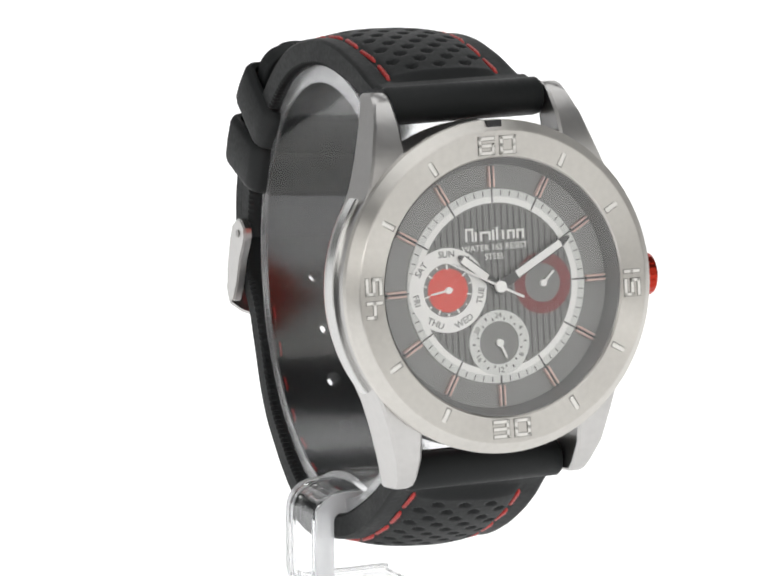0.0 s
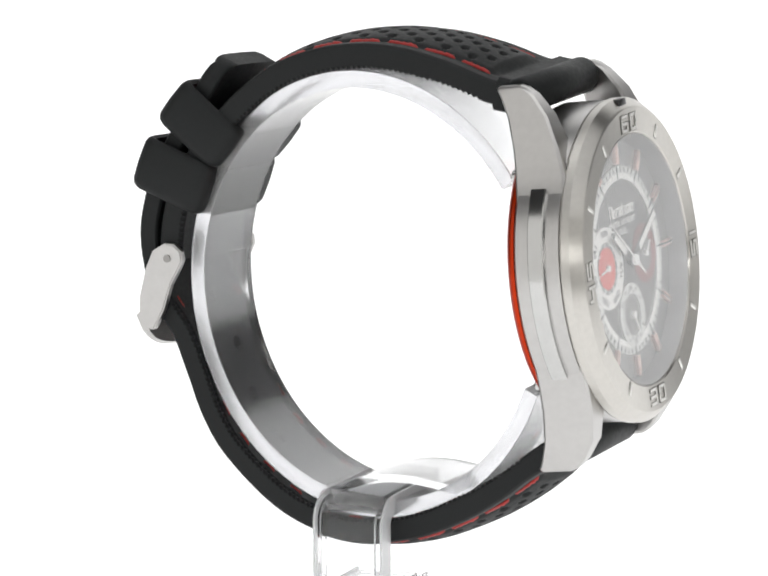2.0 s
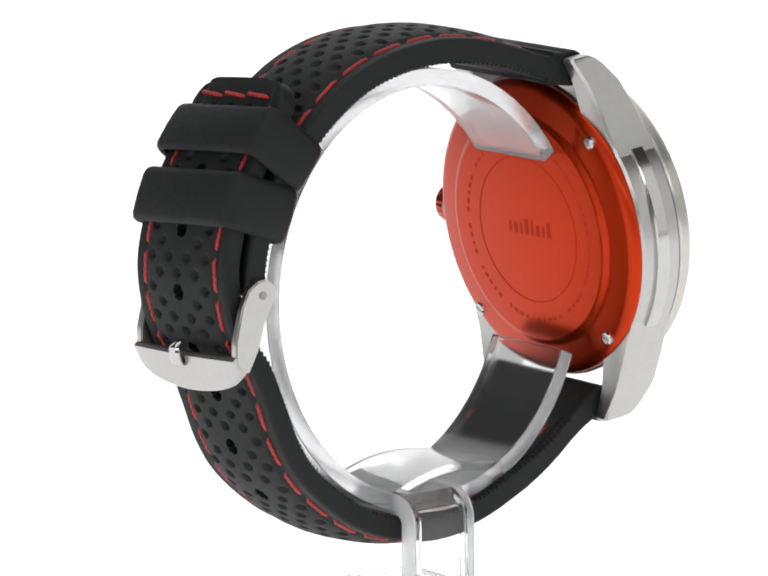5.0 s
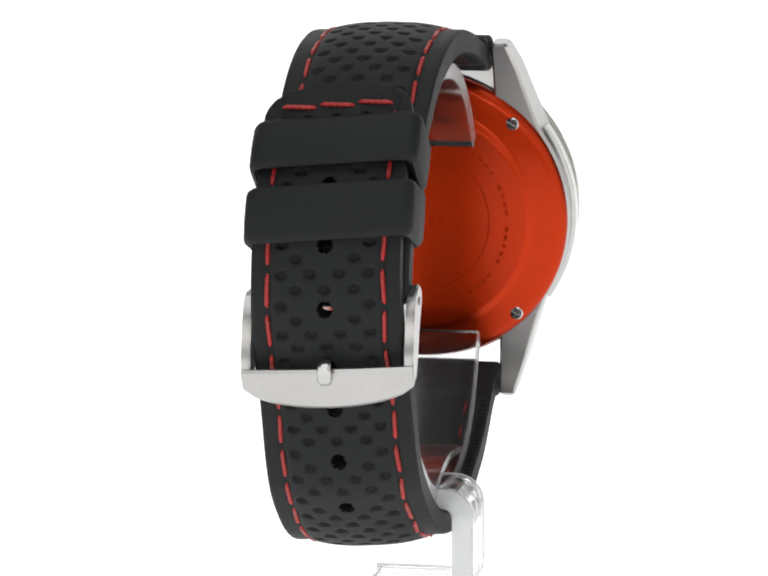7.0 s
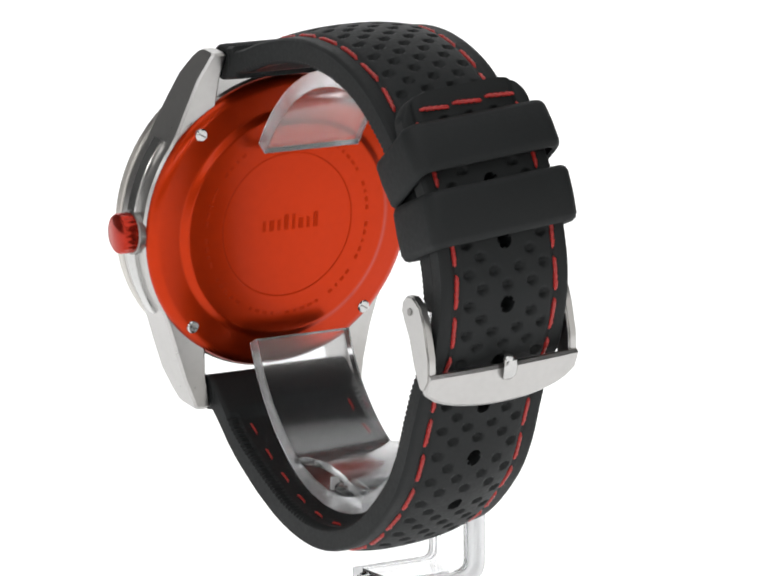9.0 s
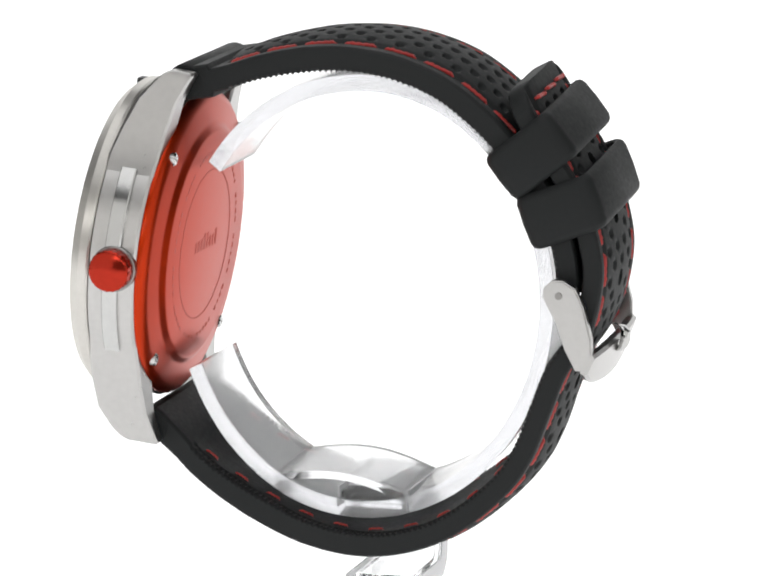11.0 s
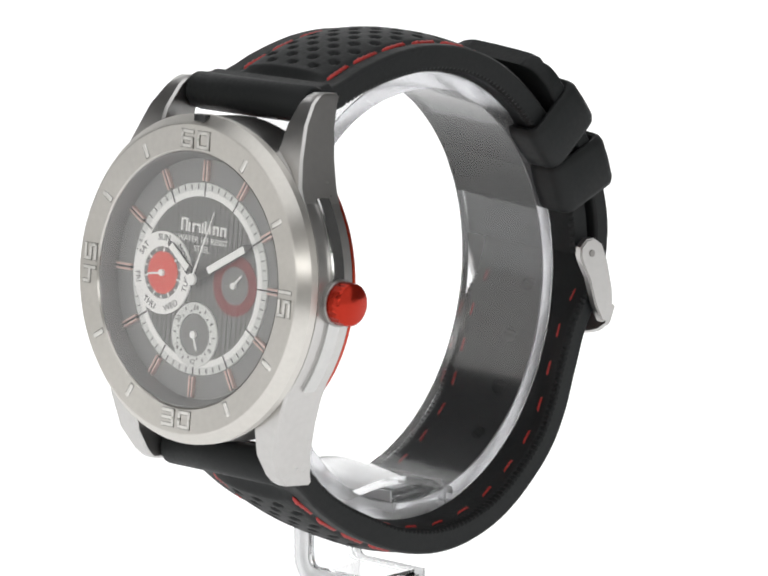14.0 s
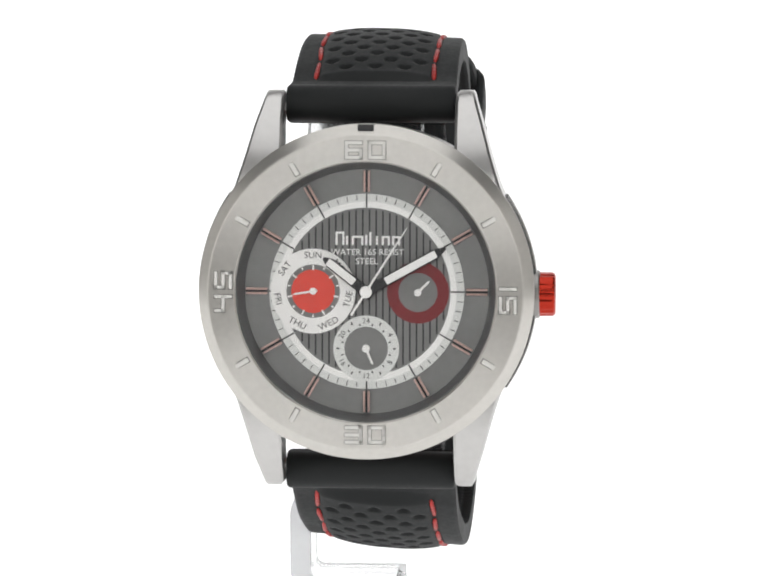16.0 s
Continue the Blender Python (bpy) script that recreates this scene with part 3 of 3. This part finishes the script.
def keeper(center, along, out, length, depth):
    """A rubber loop round both strap layers."""
    a, o = Vector((0, *along)).normalized(), Vector((0, *out))
    o = (o - a * o.dot(a)).normalized()
    c = Vector((0, *center))

    def rect(w, d, r, off):
        pts = []
        for sx, so in ((1, 1), (-1, 1), (-1, -1), (1, -1)):
            for k in range(5):
                ang = {(1, 1): 0, (-1, 1): 90, (-1, -1): 180, (1, -1): 270}[(sx, so)] + k * 22.5
                x, y = sx * (w - r) + r * math.cos(radians(ang)), so * (d - r) + r * math.sin(radians(ang))
                pts.append(c + Vector((x + 0.8, 0.2 - 1.4 * float(sag(x, 60)), -float(swing(x, 60)))) + o * y + a * off)
        return pts
    h = length / 2
    w, d = 11.35, depth / 2
    rings = [rect(w - 1.3, d - 1.3, 0.8, -h + .2), rect(w - 0.7, d - 0.7, 1.5, -h), rect(w - 0.2, d - 0.25, 1.9, -h + 0.35), rect(w, d, 2.0, -h + 1.0), rect(w + .05, d + .1, 2.0, 0), rect(w, d, 2.0, h - 1.0), rect(w - 0.2, d - 0.25, 1.9, h - 0.35), rect(w - 0.7, d - 0.7, 1.5, h), rect(w - 1.3, d - 1.3, 0.8, h - .2)]
    return part("keeper", loft(rings, closed=True), RUBBER, watch, "smooth black rubber strap keeper loop")


def askew(bm):
    for v in bm.verts:
        v.co.y += 0.85 - 0.055 * (v.co.x + 11)
        v.co.z -= 0.45
        v.co.x += 1.1
    return bm


def build_buckle():
    pts = [(5.0, -62.8), (6.1, -63.8), (6.3, -65.3), (5.4, -67.2), (3.0, -68.6), (-1.0, -70.1), (-3.9, -70.5), (-5.5, -69.6), (-5.6, -68.4), (-3.0, -66.6), (0.5, -65.0), (2.4, -63.6), (3.7, -62.8)]
    bar_secs = []
    for i in range(17):
        f = -1 + i / 8
        x = 11.5 * f
        low = -5.4 - 3.3 * math.sqrt(max(0, 1 - (f * 0.98) ** 2))
        bulge = 0.5 * (1 - f * f)
        bar_secs.append([(x, -3.3, -69.5 - bulge), (x, -3.1, -70.5 - bulge), (x, -3.5, -70.9 - bulge), (x, low + 0.4, -70.2 - bulge), (x, low, -69.7 - bulge), (x, low + 0.3, -69.1 - bulge)])
    bk = part("buckle", askew(loft(bar_secs)), STEEL, watch, "steel pin buckle with a curved bar")
    for sx in (-1, 1):
        x0, x1 = sx * 10.35, sx * 11.6
        bm = loft([[(x0, y, z) for y, z in pts], [(x1, y, z) for y, z in pts]])
        bmesh.ops.recalc_face_normals(bm, faces=bm.faces)
        bmesh.ops.bevel(bm, geom=[e for e in bm.edges if abs(e.calc_face_angle(0)) > 1.2], offset=0.2, segments=2, affect="EDGES")
        arm = part("buckle_arm", askew(bm), STEEL, bk)
        bm = bmesh.new()
        bmesh.ops.create_cone(bm, cap_ends=True, segments=16, radius1=0.55, radius2=0.5, depth=0.5)
        bmesh.ops.rotate(bm, matrix=Matrix.Rotation(radians(90), 3, "Y"), verts=bm.verts)
        bmesh.ops.translate(bm, vec=(sx * 11.5, 4.2, -65.0), verts=bm.verts)
        part("pin_end", askew(bm), DARK, arm)
    secs = []
    for y, z, r in ((-2.3, -70.6, 0.35), (-2.4, -71.5, 0.75), (-3.0, -72.1, 0.95), (-4.2, -72.2, 1.0), (-5.2, -72.0, 0.95), (-5.8, -71.5, 0.75), (-5.9, -70.6, 0.35)):
        secs.append([(r * math.cos(k * math.pi / 6), y + 0.8, z + r * 0.7 * math.sin(k * math.pi / 6)) for k in range(12)])
    part("tongue", askew(loft(secs)), POLISH, bk, "short steel buckle tongue")


build_case()
build_bezel()
build_caseback()
build_crown()
build_dial()
second_hand = build_hands()
build_strap()
keeper((23.0, -58.6), (-0.70, -0.715), (0.715, -0.70), 7.3, 11.2)
keeper((16.2, -63.6), (-0.89, -0.456), (0.456, -0.89), 7.6, 11.2)
build_buckle()


# ---- clear acrylic display stand ----
stand = tagged(new("display_stand"), "clear acrylic C-shaped watch display stand", "display stand")


def build_stand():
    cy, cz, ry, rz = -1.7, -36.6, 30.8, 26.9
    secs, edges = [], ([], [])
    a0, a1 = math.asin((12.8 - cy) / ry), 2 * math.pi + math.asin((-16.5 - cy) / ry)
    n = 90
    for i in range(n + 1):
        a = a0 + (a1 - a0) * i / n
        c, s = math.cos(a), math.sin(a)
        y0, z0, y1, z1 = cy + ry * s, cz + rz * c, cy + (ry - 2.3) * s, cz + (rz - 2.0) * c
        secs.append([(-8.9, y0, z0), (5.9, y0, z0), (5.9, y1, z1), (-8.9, y1, z1)])
        edges[0].append([(-9.15, y0, z0), (-8.905, y0, z0), (-8.905, y1, z1), (-9.15, y1, z1)])
        edges[1].append([(5.905, y0, z0), (6.15, y0, z0), (6.15, y1, z1), (5.905, y1, z1)])
        # the ring hangs askew with the strap that it carries
        for band in (secs, *edges):
            band[-1] = [(x + float(drift(-z - 8)), y - 0.9 * (x + 9) / 20 * min(1, max(0, (-14 - z) / 16)), z - float(swing(x, -z - 8))) for x, y, z in band[-1]]
    ring = finish("ring", loft(secs), RING, stand, "bent clear acrylic strip", LOC, 30)
    ring.visible_shadow = False
    for e in edges:
        finish("ring_edge", loft(e), FROSTED, ring, "frosted sawn edge")

    # a thin arched bridge over the ring's bottom, above the arm that carries it
    secs = []
    for i in range(25):
        z, y = -27.0 - i * 20 / 24, -28.5 + 1.9 * math.sin(math.pi * i / 24)
        d, tip = float(drift(-z - 8)), float(swing(0, -z - 8))
        secs.append([(x + d, h - 0.045 * (x + 9) * min(1, max(0, (-14 - z) / 16)), z - tip) for x, h in ((-8.8, y), (5.8, y), (5.8, y - 1.1), (-8.8, y - 1.1))])
    bridge = finish("bridge", loft(secs), RING, stand, "arched clear acrylic bridge inside the ring", LOC, 30)
    bridge.visible_shadow = False

    # one strip bent twice: arm under the ring, upright stem, foot on the table
    top = AXIS_HEIGHT / MM
    r, t = 2.6, 1.4
    path = [(5.5, top - 34.8, 0)] + [(-11.9 + r - r * math.sin(a), top - 34.8 - r + r * math.cos(a), a) for a in [radians(15 * k) for k in range(7)]]
    path += [(-11.9 + r - r * math.cos(a), t + 0.06 + r - r * math.sin(a), a + math.pi / 2) for a in [radians(15 * k) for k in range(7)]] + [(2.0, t + 0.06, math.pi)]
    secs = []
    for x, h, a in path:
        nx, nh = -math.sin(a) * t, math.cos(a) * t
        secs.append([(x + nx, 32.4, h + nh), (x + nx, 42.2, h + nh), (x - nx, 42.2, h - nh), (x - nx, 32.4, h - nh)])
    bm = loft(secs)
    bmesh.ops.recalc_face_normals(bm, faces=bm.faces)
    bmesh.ops.bevel(bm, geom=[e for e in bm.edges if e.calc_face_angle(0) > 1.2], offset=0.9, segments=3, affect="EDGES")
    bracket = finish("bracket", bm, ACRYLIC, stand, "bent clear acrylic upright with a flat foot", STANDING, 30)
    bracket.visible_shadow = False
    for y in (32.1, 42.21):
        strip = []
        for x, h, a in path:
            nx, nh = -math.sin(a) * t, math.cos(a) * t
            strip.append([(x + nx, y, h + nh), (x + nx, y + 0.29, h + nh), (x - nx, y + 0.29, h - nh), (x - nx, y, h - nh)])
        finish("bracket_edge", loft(strip), SAWN, bracket, "sawn greyish edge", smooth=30)


build_stand()


# ---- movement: watch and stand turn together; the second hand ticks ----
def motions():
    turns = (-333.8, -312.9, -292.0, -271.32, -250.6, -229.7, -208.9, -188.6, -168.1, -146.5, -125.1, -104.25, -83.3, -62.45, -41.77, -21.4, -1.96)
    rows = [(t, pose(0, 0, 0, 0, 0, a)) for t, a in enumerate(turns)]
    walk(watch, rows)
    walk(stand, rows)
    ticks = []
    angle = -63.5
    ticks.append((0, angle))
    for k in range(16):
        ticks += [(k + 0.5, angle), (k + 0.6, angle + 6)]
        angle += 6
    ticks.append((16, angle))
    walk(second_hand, [(t, LOC @ pose(0, 0, 0, 0, 0, -a)) for t, a in ticks])


motions()
